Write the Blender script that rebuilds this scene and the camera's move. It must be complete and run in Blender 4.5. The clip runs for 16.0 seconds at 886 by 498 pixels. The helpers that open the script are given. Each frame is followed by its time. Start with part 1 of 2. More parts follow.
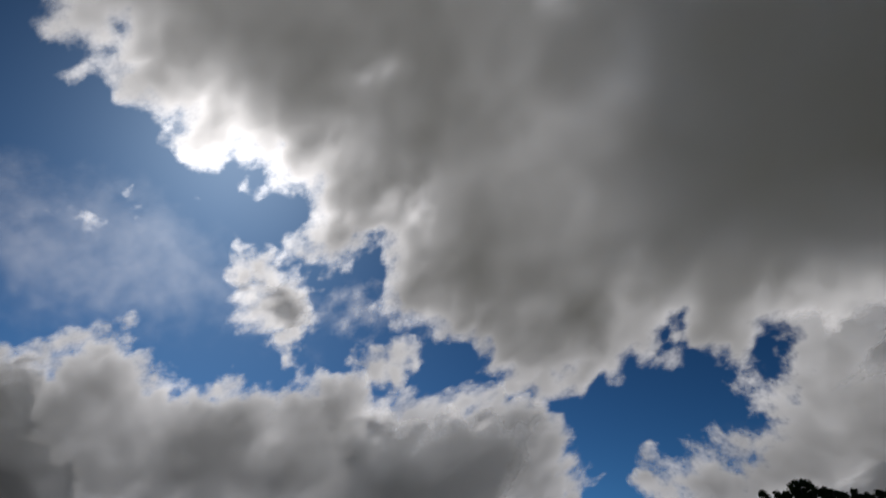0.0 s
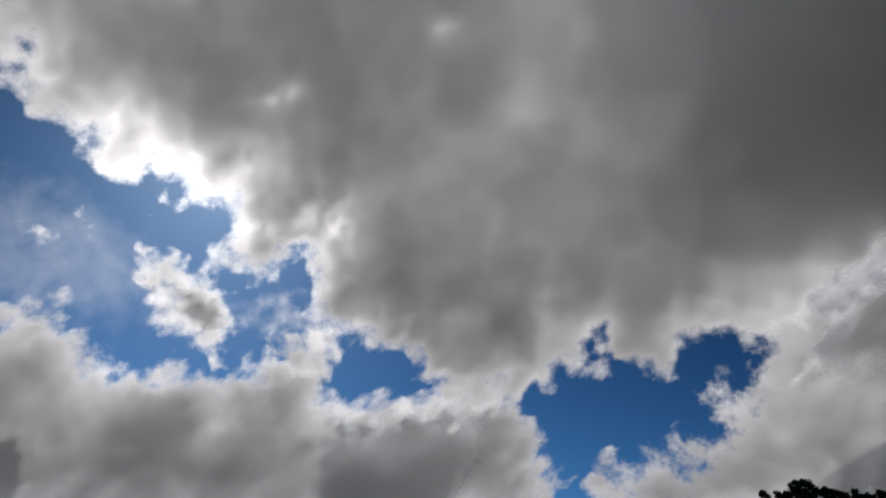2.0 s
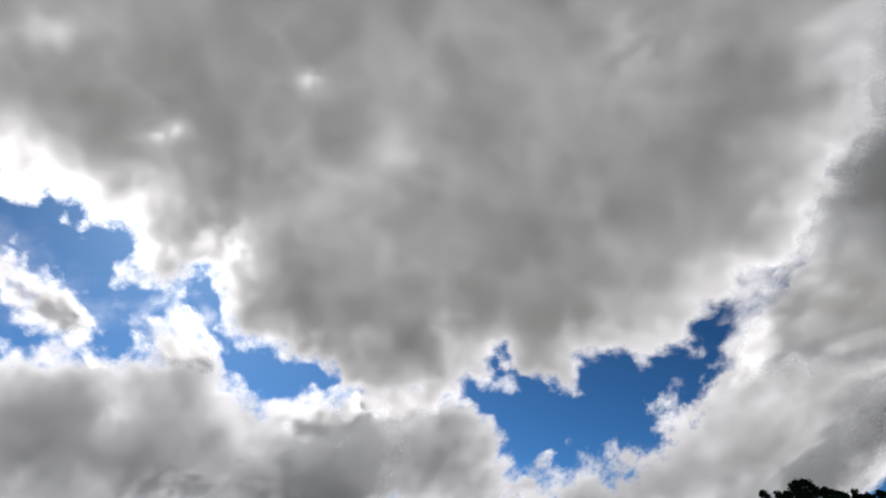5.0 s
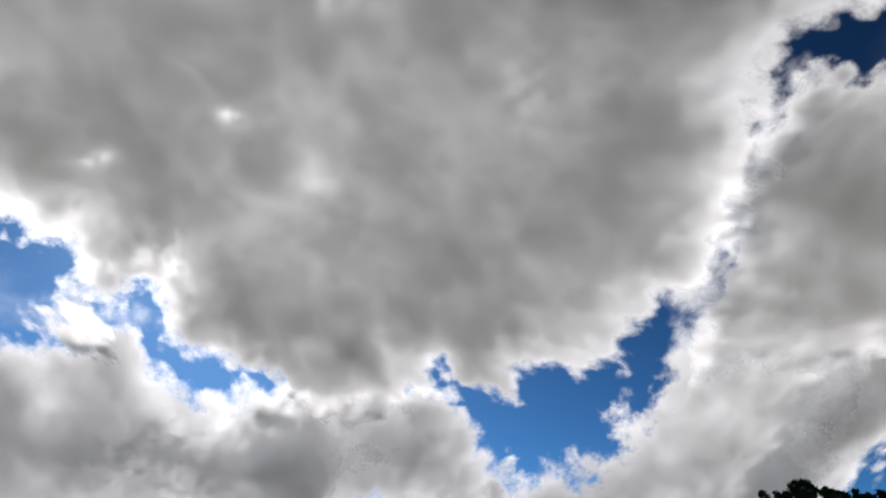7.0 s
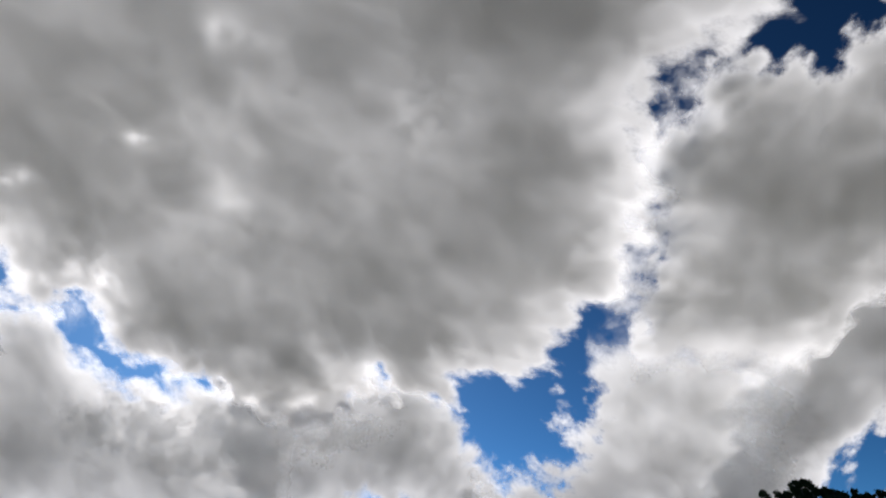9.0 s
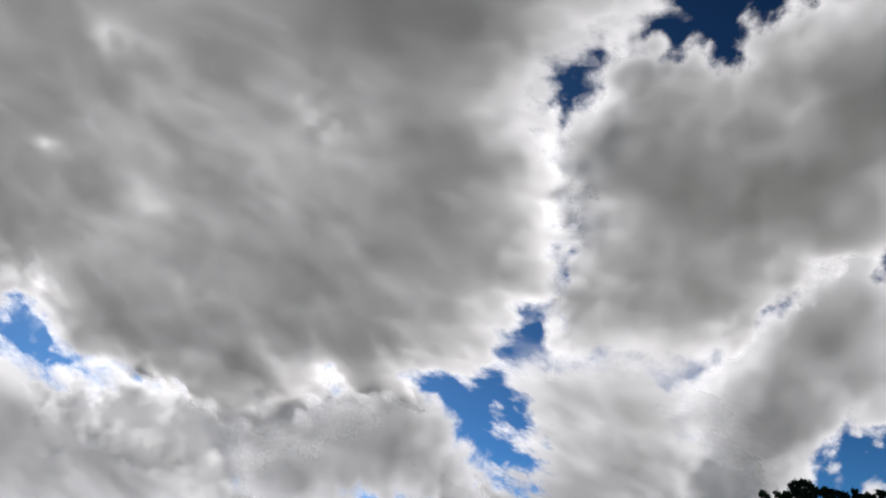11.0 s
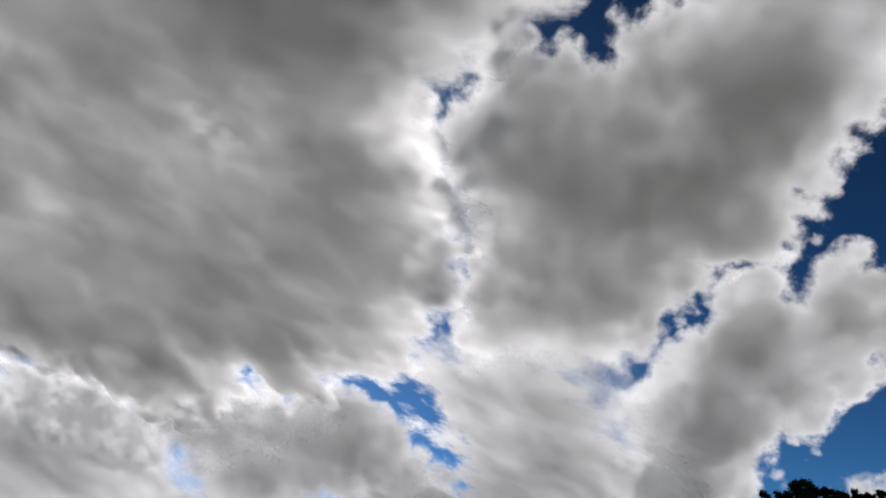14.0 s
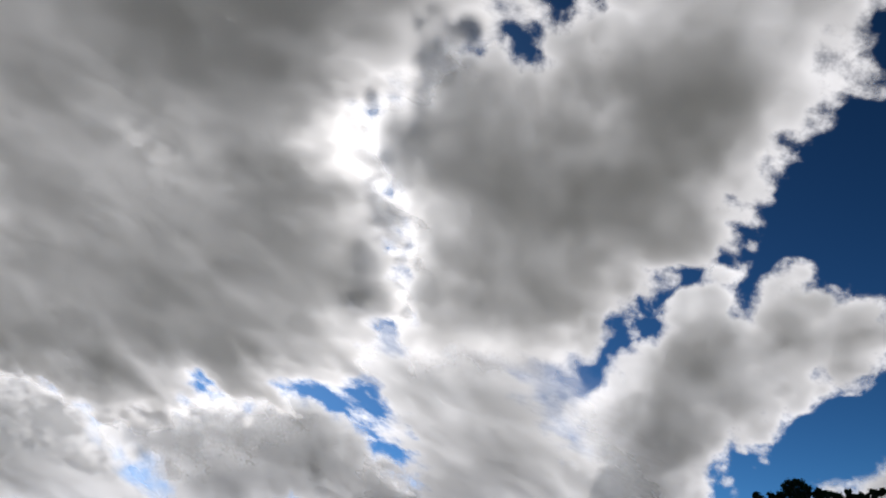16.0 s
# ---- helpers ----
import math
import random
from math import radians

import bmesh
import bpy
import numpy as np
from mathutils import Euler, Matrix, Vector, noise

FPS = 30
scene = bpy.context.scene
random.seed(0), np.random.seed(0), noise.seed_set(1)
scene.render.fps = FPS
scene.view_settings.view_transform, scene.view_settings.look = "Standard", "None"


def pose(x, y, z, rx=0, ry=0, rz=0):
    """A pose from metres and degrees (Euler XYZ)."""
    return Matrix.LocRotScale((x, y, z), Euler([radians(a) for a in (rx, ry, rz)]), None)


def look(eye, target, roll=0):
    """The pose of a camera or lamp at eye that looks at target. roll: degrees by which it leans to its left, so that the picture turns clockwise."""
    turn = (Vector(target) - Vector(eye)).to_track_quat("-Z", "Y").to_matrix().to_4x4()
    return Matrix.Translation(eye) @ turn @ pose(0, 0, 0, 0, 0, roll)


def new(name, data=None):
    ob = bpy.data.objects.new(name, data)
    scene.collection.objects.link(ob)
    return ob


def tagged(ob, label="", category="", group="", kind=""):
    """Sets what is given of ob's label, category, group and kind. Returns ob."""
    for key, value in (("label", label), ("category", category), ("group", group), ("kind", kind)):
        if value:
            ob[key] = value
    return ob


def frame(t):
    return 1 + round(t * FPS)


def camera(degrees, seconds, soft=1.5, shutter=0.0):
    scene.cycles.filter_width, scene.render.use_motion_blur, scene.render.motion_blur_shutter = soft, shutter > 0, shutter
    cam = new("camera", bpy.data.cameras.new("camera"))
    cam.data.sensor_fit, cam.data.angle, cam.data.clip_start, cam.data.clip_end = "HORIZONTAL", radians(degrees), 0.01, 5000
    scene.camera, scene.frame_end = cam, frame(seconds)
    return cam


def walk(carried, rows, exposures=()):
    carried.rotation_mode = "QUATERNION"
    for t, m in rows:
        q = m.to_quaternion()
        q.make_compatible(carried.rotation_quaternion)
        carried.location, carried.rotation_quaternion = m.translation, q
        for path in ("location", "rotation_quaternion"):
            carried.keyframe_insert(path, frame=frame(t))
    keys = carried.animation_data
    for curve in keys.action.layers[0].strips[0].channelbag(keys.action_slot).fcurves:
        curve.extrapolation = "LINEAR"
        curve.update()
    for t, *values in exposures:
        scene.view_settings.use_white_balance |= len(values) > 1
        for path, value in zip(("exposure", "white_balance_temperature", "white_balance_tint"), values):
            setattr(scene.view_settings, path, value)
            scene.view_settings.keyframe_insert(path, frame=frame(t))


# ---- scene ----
# A time-lapse of broken cumulus: a fixed camera low over a field, tilted up 35 degrees.
cam = camera(70.7, 16.0, soft=1.9)
walk(cam, [(0, pose(0, 0, 1.6, 125, 0, 0)), (16, pose(0, 0, 1.6, 125, 0, 0))],
     exposures=[(0, -0.36, 5500, 8), (2, -0.12, 5500, 8), (4, 0.44, 5500, 8), (7, 0.6, 5500, 8), (9, 0.56, 5500, 8), (12, 0.52, 5500, 8), (14, 0.34, 5500, 8), (15.5, 0.42, 5500, 8), (16, 0.5, 5500, 8)])

# ---- daylight ----
SUN_WAY = Vector((-258, 567, 598)).normalized()      # towards the sun
world = bpy.data.worlds.new("sky")
scene.world = world
world.use_nodes = True
wn, wl = world.node_tree.nodes, world.node_tree.links
sky = wn.new("ShaderNodeTexSky")
sky.sky_type = "NISHITA"
sky.sun_disc = False
sky.sun_elevation = math.asin(SUN_WAY.z)
sky.sun_rotation = math.atan2(SUN_WAY.x, SUN_WAY.y)
sky.air_density, sky.dust_density, sky.ozone_density = 0.8, 0.4, 1.5
sky.altitude = 0
deep = wn.new("ShaderNodeHueSaturation")
deep.inputs["Saturation"].default_value = 0.82
deep.inputs["Hue"].default_value = 0.487
wl.new(sky.outputs["Color"], deep.inputs["Color"])
steep_blue = wn.new("ShaderNodeGamma")                  # a gamma on the sky's colour deepens the blue away from the sun
steep_blue.inputs["Gamma"].default_value = 2.5
wl.new(deep.outputs["Color"], steep_blue.inputs["Color"])
tint = wn.new("ShaderNodeMix")
tint.data_type, tint.blend_type = "RGBA", "MULTIPLY"
tint.inputs[0].default_value, tint.inputs[7].default_value = 1.0, (0.86, 1.03, 1.0, 1.0)
wl.new(steep_blue.outputs["Color"], tint.inputs[6])
wl.new(tint.outputs[2], wn["Background"].inputs["Color"])
wn["Background"].inputs["Strength"].default_value = 0.0026

sun = new("sun", bpy.data.lights.new("sun", "SUN"))
sun.data.energy, sun.data.angle, sun.data.color = 4.5, radians(10.0), (1.0, 0.845, 0.69)
sun.matrix_world = look(SUN_WAY * 100, (0, 0, 0))


# ---- materials ----
class Net:
    """A node material under construction."""

    def __init__(self, name):
        self.mat = bpy.data.materials.new(name)
        self.mat.use_nodes = True
        self.tree = self.mat.node_tree
        self.tree.nodes.clear()
        self.out = self.tree.nodes.new("ShaderNodeOutputMaterial")

    def put(self, kind, **values):
        node = self.tree.nodes.new(kind)
        for key, value in values.items():
            name = key.replace("_", " ")
            if name in node.inputs:
                self.feed(node.inputs[name], value)
        return node

    def feed(self, socket, value):
        if isinstance(value, bpy.types.NodeSocket):
            self.tree.links.new(value, socket)
        else:
            socket.default_value = value

    def calc(self, op, a, b=0.0, c=0.0):
        node = self.tree.nodes.new("ShaderNodeMath")
        node.operation = op
        for socket, value in zip(node.inputs, (a, b, c)):
            self.feed(socket, value)
        return node.outputs[0]

    def ramp(self, value, lo, hi, to_lo=0.0, to_hi=1.0):
        node = self.tree.nodes.new("ShaderNodeMapRange")
        node.interpolation_type = "SMOOTHSTEP"
        for i, v in enumerate((value, lo, hi, to_lo, to_hi)):
            self.feed(node.inputs[i], v)
        return node.outputs[0]

    def mix(self, fac, a, b):
        node = self.tree.nodes.new("ShaderNodeMixShader")
        for socket, value in zip(node.inputs, (fac, a, b)):
            self.feed(socket, value)
        return node.outputs[0]

    def blend(self, fac, a, b):
        node = self.tree.nodes.new("ShaderNodeMix")
        node.data_type = "RGBA"
        self.feed(node.inputs[0], fac)
        self.feed(node.inputs[6], a)
        self.feed(node.inputs[7], b)
        return node.outputs[2]

    def noise(self, size, detail=6.0, rough=0.55, grain=""):
        if grain:
            node = self.tree.nodes.new("ShaderNodeAttribute")
            node.attribute_name = grain
            at = node.outputs["Vector"]
        else:
            at = self.tree.nodes.new("ShaderNodeTexCoord").outputs["Object"]
        return self.put("ShaderNodeTexNoise", Vector=at, Scale=1.0 / size, Detail=detail, Roughness=rough).outputs["Fac"]

    def end(self, shader):
        self.tree.links.new(shader, self.out.inputs["Surface"])
        return self.mat


def cloud_material(name, crown):
    """Water droplets, their shade painted: a per-point value sets how much daylight comes through."""
    n = Net(name)
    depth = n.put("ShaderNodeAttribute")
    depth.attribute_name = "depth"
    torn = n.put("ShaderNodeAttribute")
    torn.attribute_name = "torn"
    fine = n.calc("SUBTRACT", n.noise(26.0, 7.0, 0.58, grain="grain"), 0.5)
    broad = n.calc("SUBTRACT", n.noise(110.0, 4.0, 0.5, grain="grain"), 0.5)
    fine, broad = (n.calc("MULTIPLY", torn.outputs["Fac"], each) for each in (fine, broad))
    edge = n.put("ShaderNodeAttribute")
    edge.attribute_name = "edge"
    d = n.calc("ADD", edge.outputs["Fac"], n.calc("MULTIPLY", fine, 50.0))
    d = n.calc("ADD", d, n.calc("MULTIPLY", broad, 30.0))
    if crown:
        cover = n.ramp(d, 10.0, 90.0, 0.0, 0.4)
    else:
        cover = n.ramp(d, 2.0, 24.0, 0.0, 0.985)
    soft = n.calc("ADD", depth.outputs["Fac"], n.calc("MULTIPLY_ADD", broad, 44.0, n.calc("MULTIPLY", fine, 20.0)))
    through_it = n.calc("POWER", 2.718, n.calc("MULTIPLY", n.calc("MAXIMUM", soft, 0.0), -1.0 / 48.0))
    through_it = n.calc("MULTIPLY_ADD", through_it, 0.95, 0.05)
    white = n.put("ShaderNodeBsdfDiffuse", Color=(0.82, 0.84, 0.87, 1.0), Roughness=1.0)
    milk = n.put("ShaderNodeBsdfTranslucent", Color=(0.97, 0.97, 0.97, 1.0))
    glow = n.put("ShaderNodeBsdfRefraction", Color=(1.0, 1.0, 1.0, 1.0), Roughness=1.0, IOR=1.4)
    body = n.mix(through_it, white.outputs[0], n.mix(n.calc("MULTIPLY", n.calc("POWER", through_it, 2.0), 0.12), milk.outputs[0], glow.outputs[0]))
    clear = n.put("ShaderNodeBsdfTransparent")
    return n.end(n.mix(cover, clear.outputs[0], body))


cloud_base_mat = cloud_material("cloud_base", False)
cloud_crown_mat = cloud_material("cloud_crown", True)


# an unseen ground, kept pale to bounce daylight up onto the clouds
def field_material():
    n = Net("stubble")
    col = n.blend(n.noise(9.0), (0.17, 0.16, 0.12, 1), (0.24, 0.22, 0.18, 1))
    col = n.blend(n.ramp(n.noise(0.35), 0.35, 0.7), col, (0.14, 0.14, 0.10, 1))
    s = n.put("ShaderNodeBsdfPrincipled", Base_Color=col, Roughness=0.9)
    return n.end(s.outputs[0])


field_mat = field_material()


def leaf_material():
    n = Net("leaves")
    rnd = n.put("ShaderNodeNewGeometry").outputs["Random Per Island"]
    col = n.blend(rnd, (0.03, 0.045, 0.018, 1), (0.05, 0.065, 0.025, 1))
    s = n.put("ShaderNodeBsdfPrincipled", Base_Color=col, Roughness=0.9, Specular_IOR_Level=0.1)
    return n.end(s.outputs[0])


leaf_mat = leaf_material()


def bark_material():
    n = Net("bark")
    col = n.blend(n.noise(0.12), (0.05, 0.038, 0.028, 1), (0.13, 0.10, 0.08, 1))
    s = n.put("ShaderNodeBsdfPrincipled", Base_Color=col, Roughness=0.95)
    return n.end(s.outputs[0])


bark_mat = bark_material()


def mesh_part(name, verts, faces, material, parent=None, smooth=True):
    me = bpy.data.meshes.new(name)
    me.from_pydata(verts, [], faces)
    me.materials.append(material)
    me.polygons.foreach_set("use_smooth", [smooth] * len(me.polygons))
    me.update()
    ob = new(name, me)
    if parent:
        ob.parent = parent
    return ob


# ---- ground ----
def field():
    n = 60
    xs = np.sinh(np.linspace(-6.2, 6.2, n)) * 10.0
    gx, gy = np.meshgrid(xs, xs)
    gz = 0.25 * np.sin(gx * 0.05) * np.cos(gy * 0.043) * np.exp(-((gx ** 2 + gy ** 2) / 4e5))
    verts = np.stack([gx, gy, gz], 2).reshape(-1, 3).tolist()
    faces = [(r * n + c, r * n + c + 1, r * n + n + c + 1, r * n + n + c) for r in range(n - 1) for c in range(n - 1)]
    tagged(mesh_part("ground", verts, faces, field_mat), "unseen pale ground that lights the clouds from below", "ground", kind="structure")


field()


# ---- clouds ----
def lattice(ix, iy, seed):
    """A repeatable random number from 0 to 1 for each whole-numbered place."""
    h = (ix.astype(np.int64) * 374761393 + iy.astype(np.int64) * 668265263 + seed * 2147483647) & 0xFFFFFFFF
    h = ((h ^ (h >> 13)) * 1274126177) & 0xFFFFFFFF
    h = (h ^ (h >> 16)) & 0xFFFFFF
    return h / float(0xFFFFFF)


def fractal(x, y, size, octaves, seed, rough=0.5):
    """Smooth fractal noise, about -1 to 1."""
    total, weight, sum_w = np.zeros_like(x), 1.0, 0.0
    for k in range(octaves):
        u, v = x / size + 17.3 * k, y / size - 9.1 * k
        iu, iv = np.floor(u), np.floor(v)
        fu, fv = u - iu, v - iv
        fu, fv = fu * fu * fu * (fu * (fu * 6 - 15) + 10), fv * fv * fv * (fv * (fv * 6 - 15) + 10)
        a, b = lattice(iu, iv, seed + k), lattice(iu + 1, iv, seed + k)
        c, d = lattice(iu, iv + 1, seed + k), lattice(iu + 1, iv + 1, seed + k)
        total += weight * (2 * ((a * (1 - fu) + b * fu) * (1 - fv) + (c * (1 - fu) + d * fu) * fv) - 1)
        sum_w += weight
        weight, size = weight * rough, size * 0.5
    return total / sum_w * 1.6


def inward(x, y, outline):
    """How far inside (+) or outside (-) a closed outline."""
    best, odd = np.full(x.shape, 1e18), np.zeros(x.shape, bool)
    for (ax, ay), (bx, by) in zip(outline, outline[1:] + outline[:1]):
        dx, dy = bx - ax, by - ay
        k = np.clip(((x - ax) * dx + (y - ay) * dy) / (dx * dx + dy * dy + 1e-9), 0, 1)
        best = np.minimum(best, (x - ax - k * dx) ** 2 + (y - ay - k * dy) ** 2)
        if ay != by:
            odd ^= ((ay > y) != (by > y)) & (x < (y - ay) * dx / dy + ax)
    return np.where(odd, 1, -1) * np.sqrt(best)


drifts = []                                             # each cloud with its way
DOME = 1105.0                                           # radius of the dome about the camera on which the billows are grown


def on_dome(x, y, height):
    """A plan place at that height, drawn on the sky dome as the camera sees it."""
    far = np.sqrt(x * x + y * y + height * height) + height
    return DOME * x / far, DOME * y / far


def off_dome(u, v, height):
    k = 2.0 * height / (1.0 - (u * u + v * v) / DOME ** 2) / DOME
    return u * k, v * k


def cloud(label, height, thin, torn, rows, joins, *bodies):
    """One cloud, drifting as a whole: its way (seconds, x, y, turn), and the bodies that it is grown together from,
    each with its plan about the cloud's middle and its cores (x, y, half width, half length, shade painted in, or where
    negative the share taken out). torn: how ragged its fine texture is.
    joins: lines in its plan (ax, ay, bx, by, width) across which it thins out to the left, where a neighbour takes
    over. Plans and ways fit the camera's view; billows are stretched with distance by way of the dome, so that they
    look even from there."""
    seed = 100 + 31 * len(drifts)
    home = min(rows, key=lambda row: abs(row[3]))        # the moment for which the plan holds
    plans, cores = [], []
    for outline, some in bodies:
        plans.append([on_dome(px + home[1], py + home[2], height) for px, py in outline])
        for cx, cy, rx, ry, more in some:
            wx, wy = cx + home[1], cy + home[2]
            slant = math.sqrt(wx * wx + wy * wy + height * height)
            cores.append((*on_dome(wx, wy, height), rx * DOME / (slant + height), ry * DOME * height / slant / (slant + height), more))
    pts = np.concatenate([np.array(plan, float) for plan in plans])
    span = min(np.ptp(pts[:, 0]), np.ptp(pts[:, 1]))
    ragged = min(1.0, span / 150.0)
    cell = max(1.0, min(3.2, span / 34.0))
    lo, hi = pts.min(0) - 40 * ragged, pts.max(0) + 40 * ragged
    u, v = np.meshgrid(np.arange(lo[0], hi[0], cell), np.arange(lo[1], hi[1], cell))
    long, short = 90 * max(ragged, 0.25), 30 * max(ragged, 0.3)
    wu = u + ragged * (11 * fractal(u, v, long, 3, seed) + 6 * fractal(u, v, short, 4, seed + 5, 0.6))
    wv = v + ragged * (11 * fractal(u, v, long, 3, seed + 9) + 6 * fractal(u, v, short, 4, seed + 13, 0.6))
    rim = inward(wu, wv, plans[0])
    for plan in plans[1:]:
        rim = np.maximum(rim, inward(wu, wv, plan))
    heads = 9 * (2.2 * np.abs(fractal(u, v, 0.7 * long, 2, seed + 41, 0.4)) - 0.7)
    heads += 5 * (2.2 * np.abs(fractal(u, v, 0.9 * short, 2, seed + 43, 0.4)) - 0.7)
    rim = np.maximum(rim + ragged * (6 + heads + 3 * fractal(u, v, 14, 3, seed + 17)), 0)
    wide = 55.0                                         # how far in from the rim the shade is built up
    # bright rims and grey hearts are painted in here, not taken from the mesh
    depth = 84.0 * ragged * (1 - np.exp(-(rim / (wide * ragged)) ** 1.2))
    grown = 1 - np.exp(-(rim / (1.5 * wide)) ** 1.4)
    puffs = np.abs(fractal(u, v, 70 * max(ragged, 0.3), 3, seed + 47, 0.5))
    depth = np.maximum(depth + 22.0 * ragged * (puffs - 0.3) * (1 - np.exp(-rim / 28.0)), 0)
    edge = np.minimum(rim * 0.8, 75.0)
    # cores paint darker patches and bright spots into the cloud's shade
    for cu, cv, ru, rv, more in sorted(cores, key=lambda c: -c[4]):
        near = np.exp(-1.1 * (((wu - cu) / ru) ** 2 + ((wv - cv) / rv) ** 2))
        if more > 0:
            depth = depth + more * near * grown * np.clip(1 + 0.5 * fractal(u, v, 45, 3, seed + 61, 0.5), 0.3, 1.7)
        else:
            near = near * np.clip(0.85 + 0.9 * fractal(u, v, 24, 3, seed + 67, 0.55), 0.0, 1.0)
            depth = depth * (1 + more * near)
            edge = edge * (1 + (0.5 if more > -0.9 else 1.0) * more * near)
    depth *= np.clip(1 + 0.22 * fractal(u, v, 170, 3, seed + 21, 0.45) + 0.18 * torn * torn * fractal(u, v, 60, 3, seed + 25, 0.45), 0.2, 2.2) * thin
    for ax, ay, bx, by, width in joins:
        (au, av), (bu, bv) = (on_dome(px + home[1], py + home[2], height) for px, py in ((ax, ay), (bx, by)))
        side = ((bv - av) * (wu - au) - (bu - au) * (wv - av)) / math.hypot(bu - au, bv - av)
        share = np.clip(side / width + 0.5, 0, 1)
        share = share * share * (3 - 2 * share)
        depth, edge, torn = depth * share, np.minimum(edge, 0.8 + 26 * share + 60 * share ** 4), torn * share
    x, y = off_dome(u, v, height)
    metres = np.sqrt(x * x + y * y + height * height) / DOME   # across the line of sight, for one step on the dome
    live = 1 - np.exp(-rim / 90.0)                      # both faces slope gently to a thin rim
    belly = -2.0 - live * metres * (0.04 * depth + ragged * (6 + 5 * fractal(u, v, 150, 2, seed + 29, 0.35)))
    top = 2.0 + live * metres * (0.06 * depth + ragged * (6 + 4 * fractal(u, v, 90, 3, seed + 37, 0.5)))
    x, y = x - home[1], y - home[2]
    ny, nx = x.shape
    whole = (rim > 0) & (edge * thin + 30.0 * torn > 2.0)
    thick = edge > min(6.0 / thin, 0.4 * edge.max())    # the crown starts where the cloud is more than a shred
    thing = new("cloud")
    tagged(thing, label, "cloud", group="drifting clouds")
    for name, z, there, mat in (("cloud_base", belly, whole, cloud_base_mat), ("cloud_crown", top, thick, cloud_crown_mat)):
        quad = there[:-1, :-1] | there[1:, :-1] | there[:-1, 1:] | there[1:, 1:]
        used = np.zeros(x.shape, bool)
        for sy in (0, 1):
            for sx in (0, 1):
                used[sy:ny - 1 + sy, sx:nx - 1 + sx] |= quad
        number = np.cumsum(used.ravel()).reshape(x.shape) - 1
        r, c = np.nonzero(quad)
        faces = np.stack([number[r, c], number[r, c + 1], number[r + 1, c + 1], number[r + 1, c]], 1)
        if there is whole:
            faces = faces[:, ::-1]
        verts = np.stack([x[used], y[used], z[used]], 1)
        ob = mesh_part(name, verts.tolist(), faces.tolist(), mat, thing)
        grain = ob.data.attributes.new("grain", "FLOAT_VECTOR", "POINT")
        grain.data.foreach_set("vector", np.stack([u[used], v[used], z[used]], 1).astype(np.float32).ravel())
        shreds = ob.data.attributes.new("torn", "FLOAT", "POINT")
        shreds.data.foreach_set("value", (torn * np.clip(rim / 6.0, 0, 1))[used].astype(np.float32))
        close = ob.data.attributes.new("edge", "FLOAT", "POINT")
        close.data.foreach_set("value", (edge * thin)[used].astype(np.float32))
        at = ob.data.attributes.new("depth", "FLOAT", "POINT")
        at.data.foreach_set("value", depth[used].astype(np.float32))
    drifts.append((thing, [(t, pose(px, py, height, 0, 0, turn)) for t, px, py, turn in rows]))


# the sky full of clouds, the largest first
cloud("broad grey cloud mass with bright white ragged rim", 620, 1, 1,
      [(0, 443, 462, -4.3), (2, 321, 517, -2.2), (4, 207, 577, 0.0), (6.5, 64, 654, 1.4), (8, -36, 702, 2.7), (9, -107, 717, 2.7), (11.5, -260, 723, 1.8), (14, -391, 734, 5.1), (16, -491, 757, 7.1)],
      [],
      ([(-500, 445), (-440, 570), (-405, 690), (-305, 820), (-190, 815), (-75, 850), (40, 900), (120, 960), (235, 990), (200, 805), (255, 690), (330, 725), (375, 620), (380, 525), (415, 470), (435, 375), (470, 310), (460, 140), (420, -5), (390, -80), (380, -160), (385, -225), (405, -255), (425, -280), (470, -310), (515, -350), (545, -415), (485, -530), (370, -620), (-25, -630), (-275, -560), (-425, -445), (-465, -275), (-530, 5), (-530, 220)],
       [(71, -145, 33, 70, -0.4), (-308, -102, 23, 29, -0.55), (-154, -263, 26, 26, -0.45), (284, -104, 47, 147, -0.25), (352, 130, 48, 84, -0.3), (-37, 181, 195, 204, 25), (119, -259, 105, 73, 20), (199, -285, 70, 56, 20), (237, -348, 119, 86, 60), (116, 246, 154, 189, 15), (-11, 729, 39, 146, -0.97), (-154, 709, 95, 136, -0.35), (218, 627, 158, 126, -0.3), (281, -453, 155, 151, 90), (209, -89, 86, 215, 35), (387, -272, 65, 54, -0.35)]),
      ([(-880, -290), (-855, -150), (-865, -95), (-830, -70), (-905, -35), (-850, -15), (-865, 15), (-820, 30), (-835, 70), (-800, 80), (-775, 130), (-715, 125), (-725, 215), (-660, 230), (-725, 340), (-695, 405), (-605, 390), (-575, 425), (-615, 545), (-585, 660), (-515, 700), (-440, 795), (-415, 950), (-305, 1040), (-185, 1030), (-100, 930), (-60, 760), (-70, 570), (-55, 415), (-100, 240), (-225, -110), (-200, -265), (-285, -435), (-540, -435), (-720, -400)],
       [(-527, 9, 30, 29, -0.6), (-608, -158, 38, 35, -0.5), (-524, 271, 57, 135, -0.5), (-620, 141, 51, 71, -0.3), (-568, -62, 105, 80, 15), (-715, -136, 84, 57, 10), (-187, 702, 114, 175, 45), (-281, 545, 127, 239, 30)]))
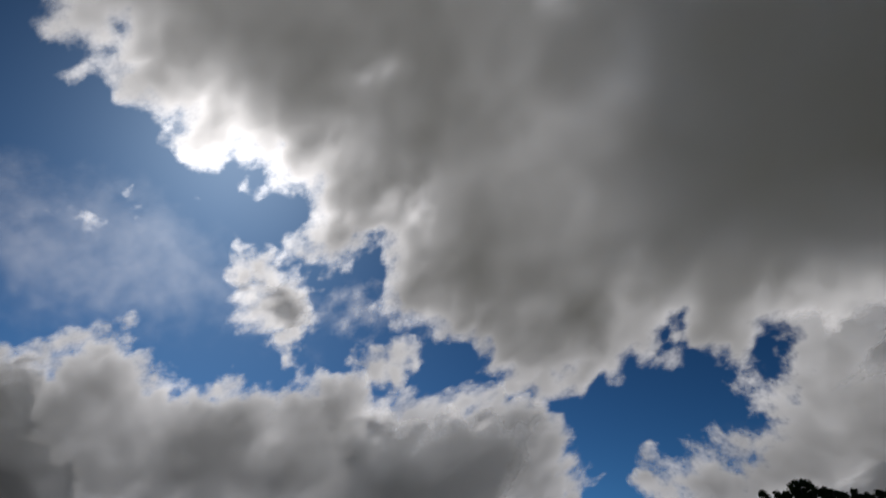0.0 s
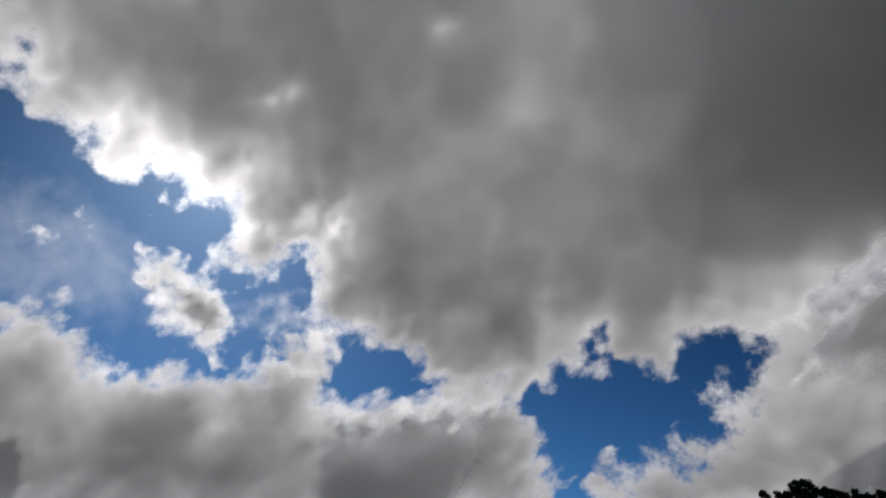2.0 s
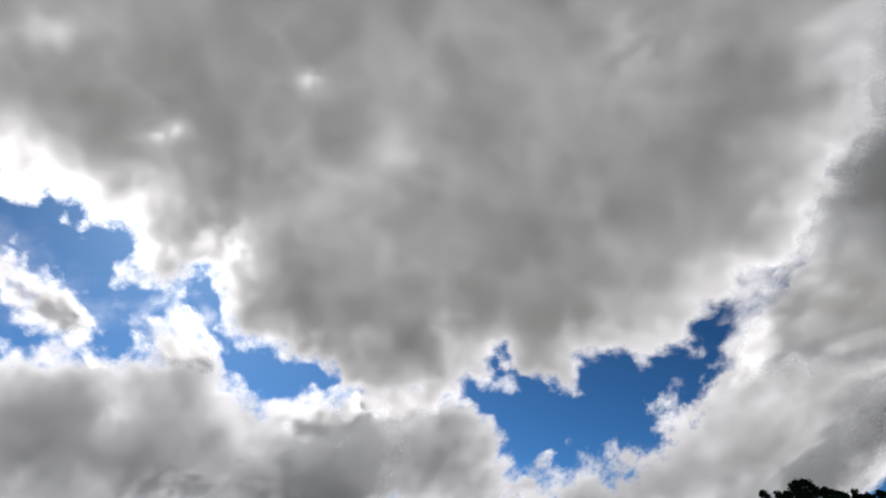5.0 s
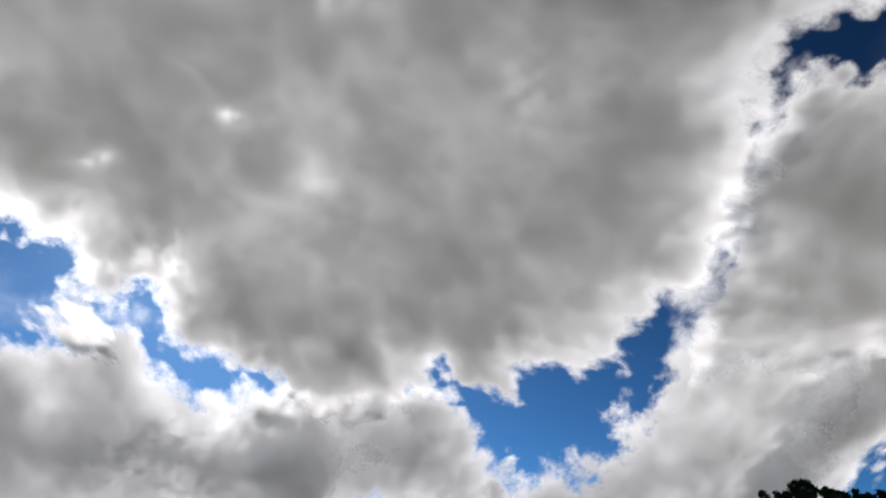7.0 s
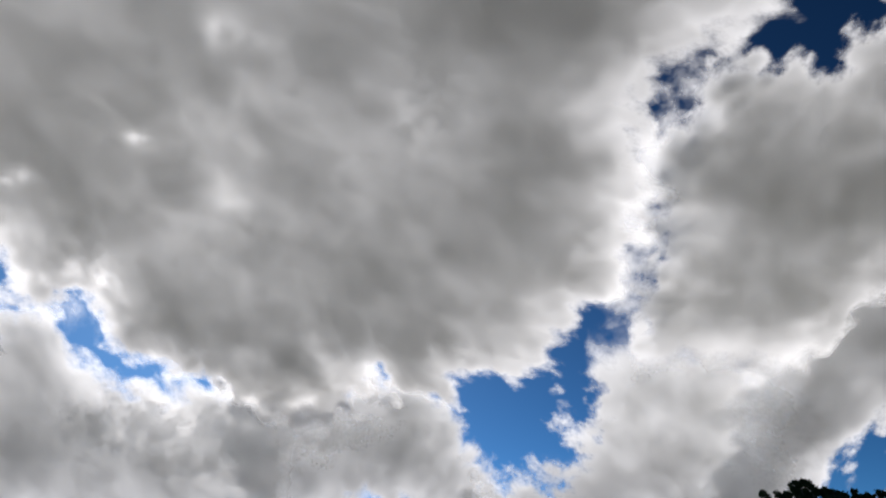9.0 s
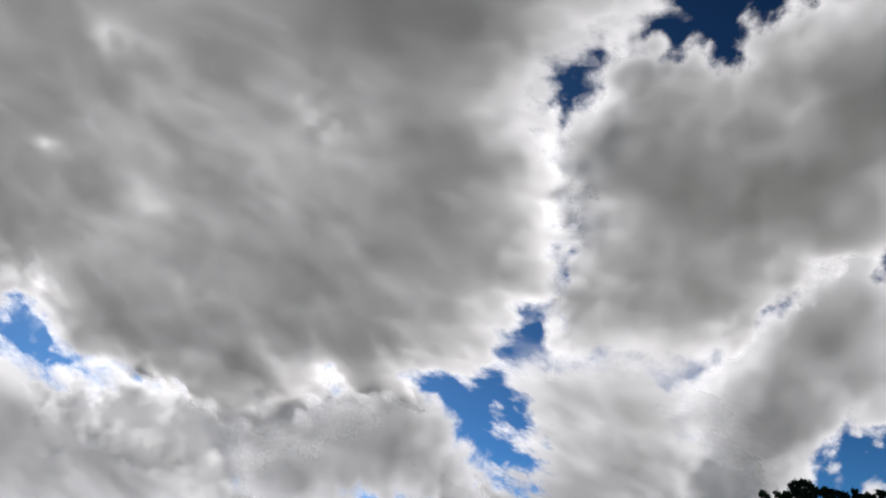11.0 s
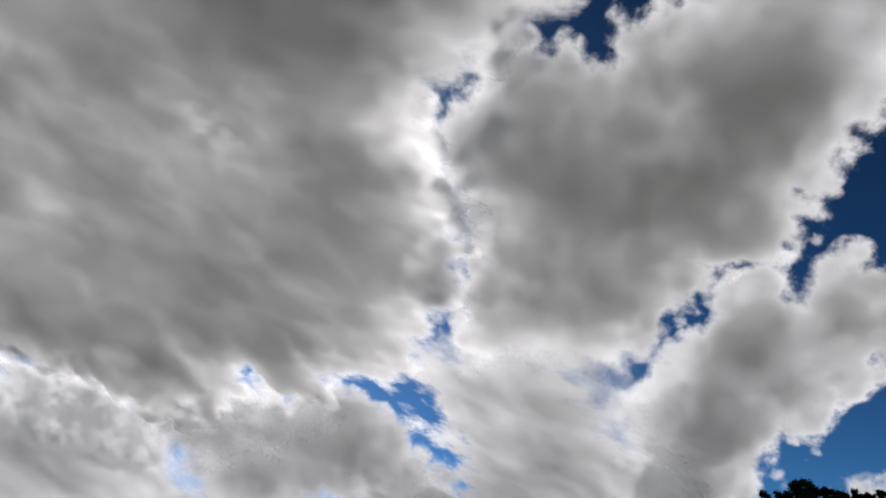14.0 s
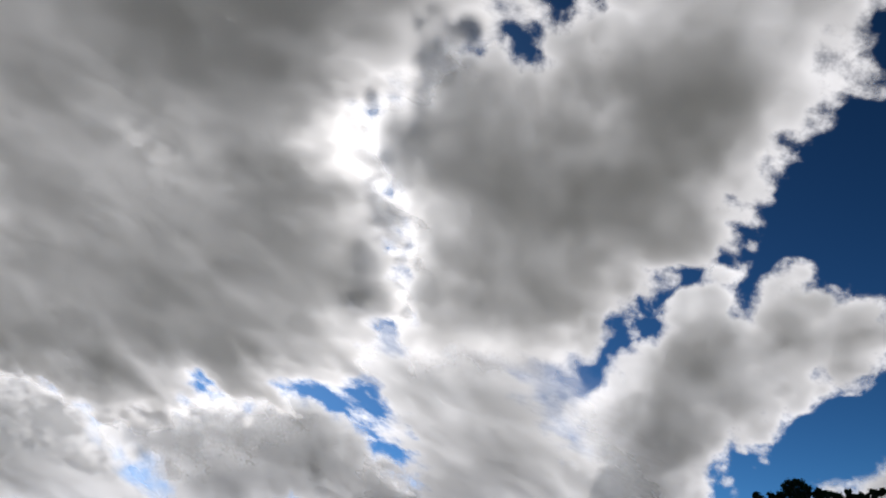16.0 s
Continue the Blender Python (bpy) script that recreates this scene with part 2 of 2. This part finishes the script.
# unseen deck, added above the cloud mass to darken its right side early on
cloud("unseen cloud deck added to shade a grey cloud mass", 700, 2.1, 0.4,
      [(0, 533, 591, 0.0), (2, 597, 599, -0.5), (4, 740, 594, -0.8), (6.5, 1072, 553, -0.3), (8, 1301, 518, 0.1), (9, 1454, 496, 0.2), (11.5, 1837, 439, 0.2), (14, 2220, 382, 0.1), (16, 2526, 336, 0.1)],
      [(-345, -320, -25, 485, 520), (-325, 220, 425, 330, 300)],
      ([(-580, -320), (-635, -135), (-600, 330), (-245, 730), (320, 790), (725, 675), (285, -135), (50, -345), (-220, -390)],
       [(119, 53, 135, 346, 60)]))
cloud("grey cloud mass with white ragged flanks", 655, 1.1, 1.35,
      [(0, 1228, 827, 0.3), (2, 1078, 818, -1.3), (4, 932, 812, -3.9), (6.5, 759, 813, -8.1), (8, 666, 804, -7.5), (9, 596, 797, -6.0), (11.5, 400, 788, -0.5), (12, 365, 787, 0.0), (14, 257, 788, 2.4), (16, 155, 792, 4.7)],
      [(-275, 595, 200, 595, 120)],
      ([(-190, 630), (-205, 400), (-220, 200), (-235, 75), (-275, -30), (-275, -140), (-250, -235), (-220, -295), (-160, -310), (-110, -315), (-75, -300), (-50, -340), (-15, -385), (10, -450), (75, -515), (225, -535), (335, -460), (340, -360), (375, -270), (385, -185), (365, -170), (380, -80), (360, -30), (380, 70), (370, 145), (305, 220), (265, 405), (240, 505), (200, 630), (310, 1120), (125, 1350), (-110, 1120)],
       [(153, -194, 109, 134, 75), (83, 109, 161, 165, 20), (-75, 76, 88, 134, 10), (-203, -234, 45, 50, -0.55), (171, -313, 76, 113, 15), (64, -28, 54, 75, -0.25), (26, -279, 57, 60, -0.2), (310, -129, 50, 87, -0.4), (-174, 220, 43, 121, -0.3), (-286, -68, 52, 117, -0.35), (-244, 163, 57, 166, -0.45), (58, -117, 92, 118, 25)]))
cloud("pale cumulus cloud with a bright white edge", 745, 0.7, 1.35,
      [(0, 1140, 1586, -15.9), (2, 1093, 1699, -8.9), (4, 1026, 1794, -1.1), (6.5, 883, 1893, 1.9), (8, 763, 1954, 0.0), (9, 672, 1993, -1.9), (11.5, 419, 2054, -7.9), (14, 171, 1994, -5.7), (16, -5, 1945, -2.8)],
      [(330, -415, -280, -415, 120), (1040, 1415, -65, -970, 240)],
      ([(-640, 1075), (-510, 775), (-395, 520), (-295, 380), (-320, 105), (-255, -95), (-270, -345), (-300, -510), (-270, -660), (-275, -850), (-245, -1010), (-115, -1060), (35, -1010), (310, -605), (570, -95), (835, 625), (1195, 1680), (845, 2740), (-150, 2525)],
       [(100, -416, 183, 431, 20), (564, 341, 250, 694, 15), (218, 707, 189, 650, -0.2), (-214, -605, 69, 122, -0.3)]))
cloud("long white cloud band with soft grey underside", 810, 1.1, 1.35,
      [(0, 1966, 1390, 0.1), (2, 1820, 1422, 0.1), (4, 1674, 1453, 0.1), (6.5, 1491, 1493, -0.4), (8, 1382, 1517, -1.1), (9, 1309, 1533, -1.7), (11.5, 1153, 1572, -4.4), (14, 1002, 1659, -3.1), (16, 886, 1750, 0.0)],
      [(-415, 270, -115, 1910, 240)],
      ([(-1180, 1910), (-845, 1335), (-545, 835), (-440, 460), (-375, 175), (-350, -105), (-315, -320), (-265, -475), (-240, -550), (-185, -550), (-160, -455), (-125, -535), (-30, -530), (70, -465), (135, -440), (225, -400), (465, -285), (595, -530), (695, -860), (1135, -575), (1130, -80), (685, 0), (480, 0), (505, 230), (400, 175), (455, 440), (380, 500), (405, 820), (385, 1075), (525, 1660), (665, 2275), (900, 3475), (-1245, 3475)],
       [(6, -151, 193, 238, 35), (-89, 270, 230, 274, 30), (171, 746, 204, 317, 20), (-317, 1236, 316, 511, 10), (796, -283, 241, 265, 70), (445, -115, 196, 228, 60)]))
cloud("long grey cloud bank with a bright white upper rim", 670, 0.85, 1,
      [(0, -449, 2122, -6.5), (2, -609, 2035, -2.6), (4, -778, 1952, 0.0), (6.5, -997, 1856, 1.3), (8, -1121, 1797, 1.8), (9, -1200, 1756, 1.8), (11.5, -1403, 1658, 1.1), (14, -1597, 1580, 0.4), (16, -1761, 1526, 0.5)],
      [(525, 1215, 765, -375, 130)],
      ([(-1895, -505), (-820, -740), (-375, -835), (-185, -880), (-155, -815), (-185, -655), (-135, -625), (-25, -565), (70, -480), (190, -595), (305, -565), (295, -275), (370, -165), (515, -250), (670, -185), (805, -165), (895, -75), (885, 170), (980, 440), (1080, 1075), (835, 2475), (-615, 2475), (-3520, 2475), (-4105, 1075)],
       [(-412, 111, 300, 485, 18), (79, 171, 211, 401, 3), (463, 171, 230, 322, 2), (-796, 597, 313, 512, 10), (-1098, -282, 475, 738, 30)]))
cloud("white broken cloud at the end of a bank", 745, 0.85, 1,
      [(0, 33, 2759, -1.0), (2, -81, 2776, 0.9), (4, -188, 2772, 2.1), (6.5, -299, 2702, 1.4), (8, -353, 2651, 0.5), (9, -370, 2623, 0.2), (11.5, -405, 2577, -0.1), (12, -423, 2580, 0.0), (14, -560, 2649, 0.4), (16, -719, 2739, 1.1)],
      [(-230, -1040, -690, 725, 170)],
      ([(-485, -810), (-180, -810), (-35, -915), (85, -970), (210, -950), (315, -875), (435, -650), (565, -150), (590, 350), (730, 1195), (-1445, 2110), (-1070, 350)],
       [(-216, 166, 266, 474, 5), (107, 81, 189, 440, 10)]))
cloud("loose white broken cloud between two masses", 685, 0.4, 1,
      [(0, -902, 3774, -0.1), (2, -870, 3292, 0.1), (4, -818, 2816, 0.1), (6.5, -710, 2245, 0.1), (8, -656, 1976, 0.1), (9, -649, 1862, 0.1), (11.5, -693, 1737, 0.1), (12, -710, 1729, 0.0), (14, -808, 1759, 0.1), (16, -918, 1810, -0.1)],
      [],
      ([(-270, -375), (-135, -405), (-65, -250), (70, -215), (235, -105), (385, -65), (510, 65), (435, 380), (180, 505), (-120, 715), (-445, 715), (-665, 505), (-610, 65), (-415, -250)],
       [(-359, 67, 135, 217, -0.3), (63, 67, 101, 200, -0.3)]))
cloud("torn column of white cloud shreds", 585, 0.9, 1,
      [(0, -318, 1005, 0.0), (2, -478, 1013, 0.1), (4, -649, 1014, 0.1), (6.5, -910, 990, 0.1), (8, -1088, 964, 0.1), (9, -1206, 946, 0.1), (11.5, -1502, 902, 0.1), (14, -1798, 857, 0.1), (16, -2034, 821, 0.1)],
      [],
      ([(-5, -195), (30, -175), (70, -155), (80, -30), (70, 65), (0, 265), (-45, 260), (-35, 100), (-35, 10), (-55, -80), (-45, -140)],
       []))
cloud("loose white cloud puff above a cloud bank", 590, 0.9, 1,
      [(0, -136, 1274, 0.0), (2, -304, 1222, 0.1), (4, -470, 1175, 0.1), (6.5, -701, 1121, 0.1), (8, -861, 1086, 0.1), (9, -975, 1061, 0.1), (11.5, -1260, 997, 0.1), (14, -1545, 934, 0.1), (16, -1773, 883, 0.1)],
      [],
      ([(-95, 15), (-30, -110), (55, -130), (95, -60), (50, 160), (-60, 165)],
       []))
cloud("white cloud puff merging into a bank", 560, 0.8, 1,
      [(0, -296, 962, 0.1), (2, -448, 970, 0.1), (4, -610, 972, 0.0), (6.5, -861, 950, 0.1), (8, -1034, 924, 0.1), (9, -1149, 906, 0.1), (11.5, -1437, 863, 0.1), (14, -1725, 819, 0.1), (16, -1956, 784, 0.1)],
      [],
      ([(-70, -65), (0, -105), (80, -110), (75, -40), (75, 40), (35, 135), (-65, 145), (-135, 135)],
       []))
cloud("small torn white cloud wisp", 575, 0.9, 1,
      [(0, -359, 684, 0.0), (2, -442, 723, 0.1), (4, -527, 762, 0.1), (6.5, -634, 810, 0.1), (8, -697, 839, 0.1), (9, -740, 858, 0.1), (11.5, -846, 906, 0.1), (14, -952, 955, 0.1), (16, -1038, 993, 0.1)],
      [],
      ([(-35, 5), (0, -25), (10, -10), (25, 0), (15, 20), (-5, 10)],
       []))
cloud("faint torn white cloud wisp", 575, 0.5, 1,
      [(0, -444, 690, 0.0), (2, -535, 737, 0.1), (4, -625, 783, 0.1), (6.5, -738, 840, 0.1), (8, -806, 875, 0.1), (9, -851, 898, 0.1), (11.5, -964, 955, 0.1), (14, -1077, 1013, 0.1), (16, -1168, 1059, 0.1)],
      [],
      ([(-20, -5), (10, -50), (20, -35), (5, 40), (-20, 55), (-15, 15)],
       []))
cloud("faint drawn-out white cloud veil", 575, 0.45, 1,
      [(0, -563, 716, 0.0), (2, -652, 750, 0.1), (4, -742, 785, 0.1), (6.5, -854, 827, 0.1), (8, -921, 853, 0.1), (9, -966, 870, 0.1), (11.5, -1078, 912, 0.1), (14, -1191, 955, 0.1), (16, -1280, 989, 0.1)],
      [],
      ([(-75, 20), (-10, -30), (30, -40), (40, 0), (55, 35), (10, 80), (-15, 20), (-80, 50)],
       []))
cloud("tiny white cloud wisp in a blue gap", 580, 0.5, 1,
      [(0, 872, 953, 0.1), (2, 739, 1054, 0.1), (4, 605, 1155, 0.1), (6.5, 439, 1282, 0.0), (8, 339, 1357, 0.1), (9, 271, 1409, 0.1), (11.5, 100, 1537, 0.1), (14, -70, 1665, 0.1), (16, -207, 1768, 0.1)],
      [],
      ([(-25, 15), (-10, -65), (20, -30), (20, 25), (0, 55)],
       []))
cloud("tiny white cloud wisp in a blue gap", 580, 0.5, 1,
      [(0, 819, 1550, 0.1), (2, 644, 1638, 0.1), (4, 470, 1727, 0.1), (6.5, 251, 1837, 0.0), (8, 144, 1892, 0.1), (9, 73, 1928, 0.1), (11.5, -106, 2019, 0.1), (14, -284, 2109, 0.1), (16, -427, 2182, 0.1)],
      [],
      ([(-35, 25), (-20, -100), (30, -40), (30, 55), (-10, 80)],
       []))
cloud("thin white cloud veil bridging two grey masses", 705, 0.35, 0.7,
      [(0, 1030, 920, 1.3), (2, 869, 915, -0.6), (4, 714, 912, -3.7), (6.5, 530, 916, -9.4), (8, 418, 931, -12.1), (9, 345, 932, -11.0), (11.5, 155, 901, -1.6), (12, 119, 895, 0.0), (14, -15, 879, 5.8), (16, -146, 885, 11.4)],
      [],
      ([(-60, 380), (-100, 170), (-90, 0), (-65, -135), (-40, -245), (0, -340), (60, -375), (110, -340), (100, -225), (90, -95), (95, 90), (105, 330), (45, 495)],
       []))
cloud("white billowing cloud above the tree line", 690, 1, 1,
      [(0, -1605, 2125, 0.0), (2, -1638, 1829, 2.9), (4, -1547, 1520, 7.4), (6.5, -1783, 1591, 7.4), (9, -1906, 1513, 10.1), (11.5, -2052, 1470, 12.4), (14, -2217, 1452, 14.5), (16, -2364, 1452, 15.9)],
      [],
      ([(110, -875), (415, -795), (535, -765), (575, -685), (525, -525), (320, -170), (300, 125), (-485, 1840), (-2300, 1840)],
       [(-180, 588, 237, 556, 60), (-142, 0, 290, 564, 60)]))
cloud("distant white cloud low over the trees", 900, 1, 1,
      [(0, 3185, 2871, -1.3), (2, 3146, 3046, -0.1), (4, 3097, 3210, 0.8), (6.5, 2833, 3052, -3.6), (9, 2859, 3365, 1.9), (11.5, 2769, 3566, 0.8), (14, 2678, 3758, 0.0), (16, 2599, 3871, -1.1)],
      [],
      ([(-495, -95), (-525, -330), (-515, -520), (-445, -905), (10, -985), (1910, 1420), (60, 1420)],
       [(158, 32, 393, 779, 30)]))
cloud("thin white cloud veil over blue sky", 800, 0.28, 0.5,
      [(0, -186, 1413, -12.7), (2, -381, 1447, -8.6), (4, -570, 1456, -4.6), (6.5, -792, 1441, 0.0), (9, -991, 1405, 4.1), (11.5, -1192, 1374, 7.1), (14, -1393, 1355, 4.3), (16, -1445, 1288, 4.2)],
      [],
      ([(-180, -110), (-30, -160), (65, -135), (135, -50), (225, 105), (0, 210), (-215, 140)],
       []))
cloud("thin white haze of cloud over blue sky", 840, 0.09, 0.12,
      [(0, -739, 1324, -2.2), (1.0, -825, 1318, 0.0), (2, -914, 1310, 2.2), (4, -1083, 1285, 6.3), (6.5, -1300, 1248, 10.2), (9, -1487, 1195, 13.5), (11.5, -1736, 1285, 15.1), (14, -1956, 1297, 15.2), (16, -1919, 1286, 17.8)],
      [],
      ([(-220, -545), (10, -505), (220, -460), (320, -210), (445, 25), (685, 340), (165, 540), (-305, 495), (-695, 415), (-625, -100)],
       []))


# ---- trees ----
def tube(bm, a, b, ra, rb, sides=8):
    """A tapered limb from a to b."""
    a, b = Vector(a), Vector(b)
    turn = (b - a).to_track_quat("Z", "Y").to_matrix()
    rings = []
    for p, r in ((a, ra), (b, rb)):
        rings.append([bm.verts.new(p + turn @ Vector((r * math.cos(k * math.tau / sides), r * math.sin(k * math.tau / sides), 0))) for k in range(sides)])
    for k in range(sides):
        bm.faces.new((rings[0][k], rings[0][(k + 1) % sides], rings[1][(k + 1) % sides], rings[1][k]))
    bm.faces.new(rings[1])


def bough(name, path, r0, r1, parent):
    bm = bmesh.new()
    steps = len(path) - 1
    for k in range(steps):
        tube(bm, path[k], path[k + 1], r0 + (r1 - r0) * k / steps, r0 + (r1 - r0) * (k + 1) / steps)
    me = bpy.data.meshes.new(name)
    bm.to_mesh(me)
    bm.free()
    me.materials.append(bark_mat)
    ob = new(name, me)
    ob.parent = parent
    return ob


trees = []


def tree(label, x, y, lobes, trunk_top, seed):
    """lobes: (x, y, z, radius) of the crown's leafy masses, from the foot."""
    rng = random.Random(seed)
    thing = new("tree")
    thing.location = (x, y, -0.1)
    tagged(thing, label, "tree", group="trees by the field")
    trees.append(thing)
    bough("trunk", [(0, 0, 0), (0.05, 0.02, trunk_top * 0.4), (-0.06, 0.05, trunk_top * 0.75), (0.02, 0, trunk_top)], 0.24, 0.11, thing)
    verts, faces = [], []
    for lx, ly, lz, r in lobes:
        start = (0.0, 0.02, trunk_top * rng.uniform(0.55, 0.95))
        mid = (lx * 0.45, ly * 0.45, start[2] + (lz - start[2]) * 0.4)
        bough("limb", [start, mid, (lx * 0.9, ly * 0.9, lz - 0.2 * r), (lx, ly, lz + 0.6 * r)], 0.08, 0.015, thing)
        for k in range(int(80 * r ** 2) + 9):
            way = Vector((rng.gauss(0, 1), rng.gauss(0, 1), rng.gauss(0, 1))).normalized()
            clump = Vector((lx, ly, lz)) + way * r * rng.uniform(0.25, 1.0) ** 0.5 * rng.uniform(0.5, 0.85)
            size = rng.uniform(0.07, 0.15)
            for j in range(22):
                at = clump + Vector((rng.gauss(0, 1), rng.gauss(0, 1), rng.gauss(0, 1))) * size * 0.5
                length = rng.uniform(0.09, 0.14)
                m = Euler((rng.uniform(-1.2, 1.2), rng.uniform(-1.2, 1.2), rng.uniform(0, math.tau))).to_matrix()
                first = len(verts)
                for px, py, pz in ((0, 0, 0), (0.42, 0.45, 0.1), (0, 1, -0.08), (-0.42, 0.45, 0.1)):
                    verts.append(at + m @ Vector((px, py, pz)) * length)
                faces += [(first, first + 1, first + 2), (first, first + 2, first + 3)]
    tagged(mesh_part("crown", verts, faces, leaf_mat, thing, False), "dense dark green leaves in uneven clumps", kind="stuff")


tree("tall broadleaf tree with a dense dark tufted crown", 22.1, 39.2,
     [(-2.91, 0.0, 11.15, 0.21), (-2.64, 0.2, 10.98, 0.25), (-2.04, -0.2, 11.07, 0.21), (-1.77, 0.0, 10.9, 0.25), (-1.34, 0.2, 11.2, 0.21), (-1.04, 0.0, 11.57, 0.17), (-0.65, 0.2, 11.86, 0.21), (-0.67, -0.2, 11.63, 0.21), (-0.22, 0.0, 11.88, 0.21), (0.1, 0.2, 11.83, 0.21), (0.05, -0.2, 11.56, 0.21), (0.36, 0.0, 11.47, 0.17), (-1.11, -0.2, 11.21, 0.29), (-0.5, 0.2, 11.39, 0.38), (-0.19, 0.0, 11.25, 0.42)] +
     [(0.29, 0.2, 11.18, 0.29), (-1.31, 0.0, 10.94, 0.29), (-0.78, -0.2, 10.79, 0.46), (-0.03, 0.1, 10.78, 0.38), (-2.4, 0.1, 9.9, 0.55), (-1.5, -0.1, 9.9, 0.6), (-0.2, 0.2, 9.75, 0.95), (0.9, 0.1, 9.6, 0.9), (0.2, 1.3, 8.9, 1.4), (0.0, -1.3, 8.7, 1.4), (-1.4, -0.4, 8.3, 1.5), (1.4, 0.4, 8.0, 1.5), (0, 0, 7.1, 1.7)], 8.4, 5)
tree("broadleaf tree with a dark uneven crown beside a taller one", 25.9, 39.6,
     [(-2.89, 0.0, 11.41, 0.17), (-2.53, 0.2, 11.56, 0.17), (-2.56, -0.2, 11.36, 0.21), (-2.18, 0.0, 11.38, 0.21), (-1.77, 0.2, 11.36, 0.21), (-1.77, -0.2, 11.19, 0.17), (-1.45, 0.0, 11.11, 0.17), (-0.73, 0.2, 11.46, 0.17), (-0.8, 0.0, 11.21, 0.17), (-0.63, -0.2, 11.03, 0.17), (-0.15, 0.0, 11.12, 0.21), (0.3, 0.2, 11.09, 0.17), (0.65, 0.0, 11.31, 0.21), (0.99, 0.2, 11.26, 0.21), (1.2, 0.0, 11.32, 0.25)] +
     [(-2.71, 0.1, 11.1, 0.34), (-2.31, -0.1, 10.95, 0.34), (-1.77, 0.0, 10.81, 0.34), (-1.01, 0.1, 10.86, 0.29), (-0.34, 0.0, 10.71, 0.34), (0.5, 0.0, 10.85, 0.38), (-1.9, 0.1, 9.8, 0.7), (-0.8, 0.2, 9.7, 0.9), (0.6, 0, 9.6, 0.9), (1.9, -0.2, 9.5, 1.0), (0.2, 1.2, 8.7, 1.5), (0, -1.2, 8.4, 1.5), (-1.3, 0, 8.1, 1.4), (1.5, 0.2, 7.8, 1.5), (0, 0, 6.9, 1.6)], 8.2, 9)


# ---- the drift ----
def motions():
    for thing in trees:                                 # the crowns tremble in the wind
        rng, foot = random.Random(thing.name), thing.location.copy()
        sway = [(t * 0.8, pose(*foot, rng.uniform(-0.15, 0.15), rng.uniform(-0.2, 0.2), 0)) for t in range(20)]
        walk(thing, [*sway, (15.7, pose(*foot, 0, -0.5, 0)), (16, pose(*foot, 0.6, -2.4, 0))])
    for thing, rows in drifts:
        if rows[-1][0] < 16:
            rows.append((16, rows[-1][1]))
        walk(thing, rows)


motions()
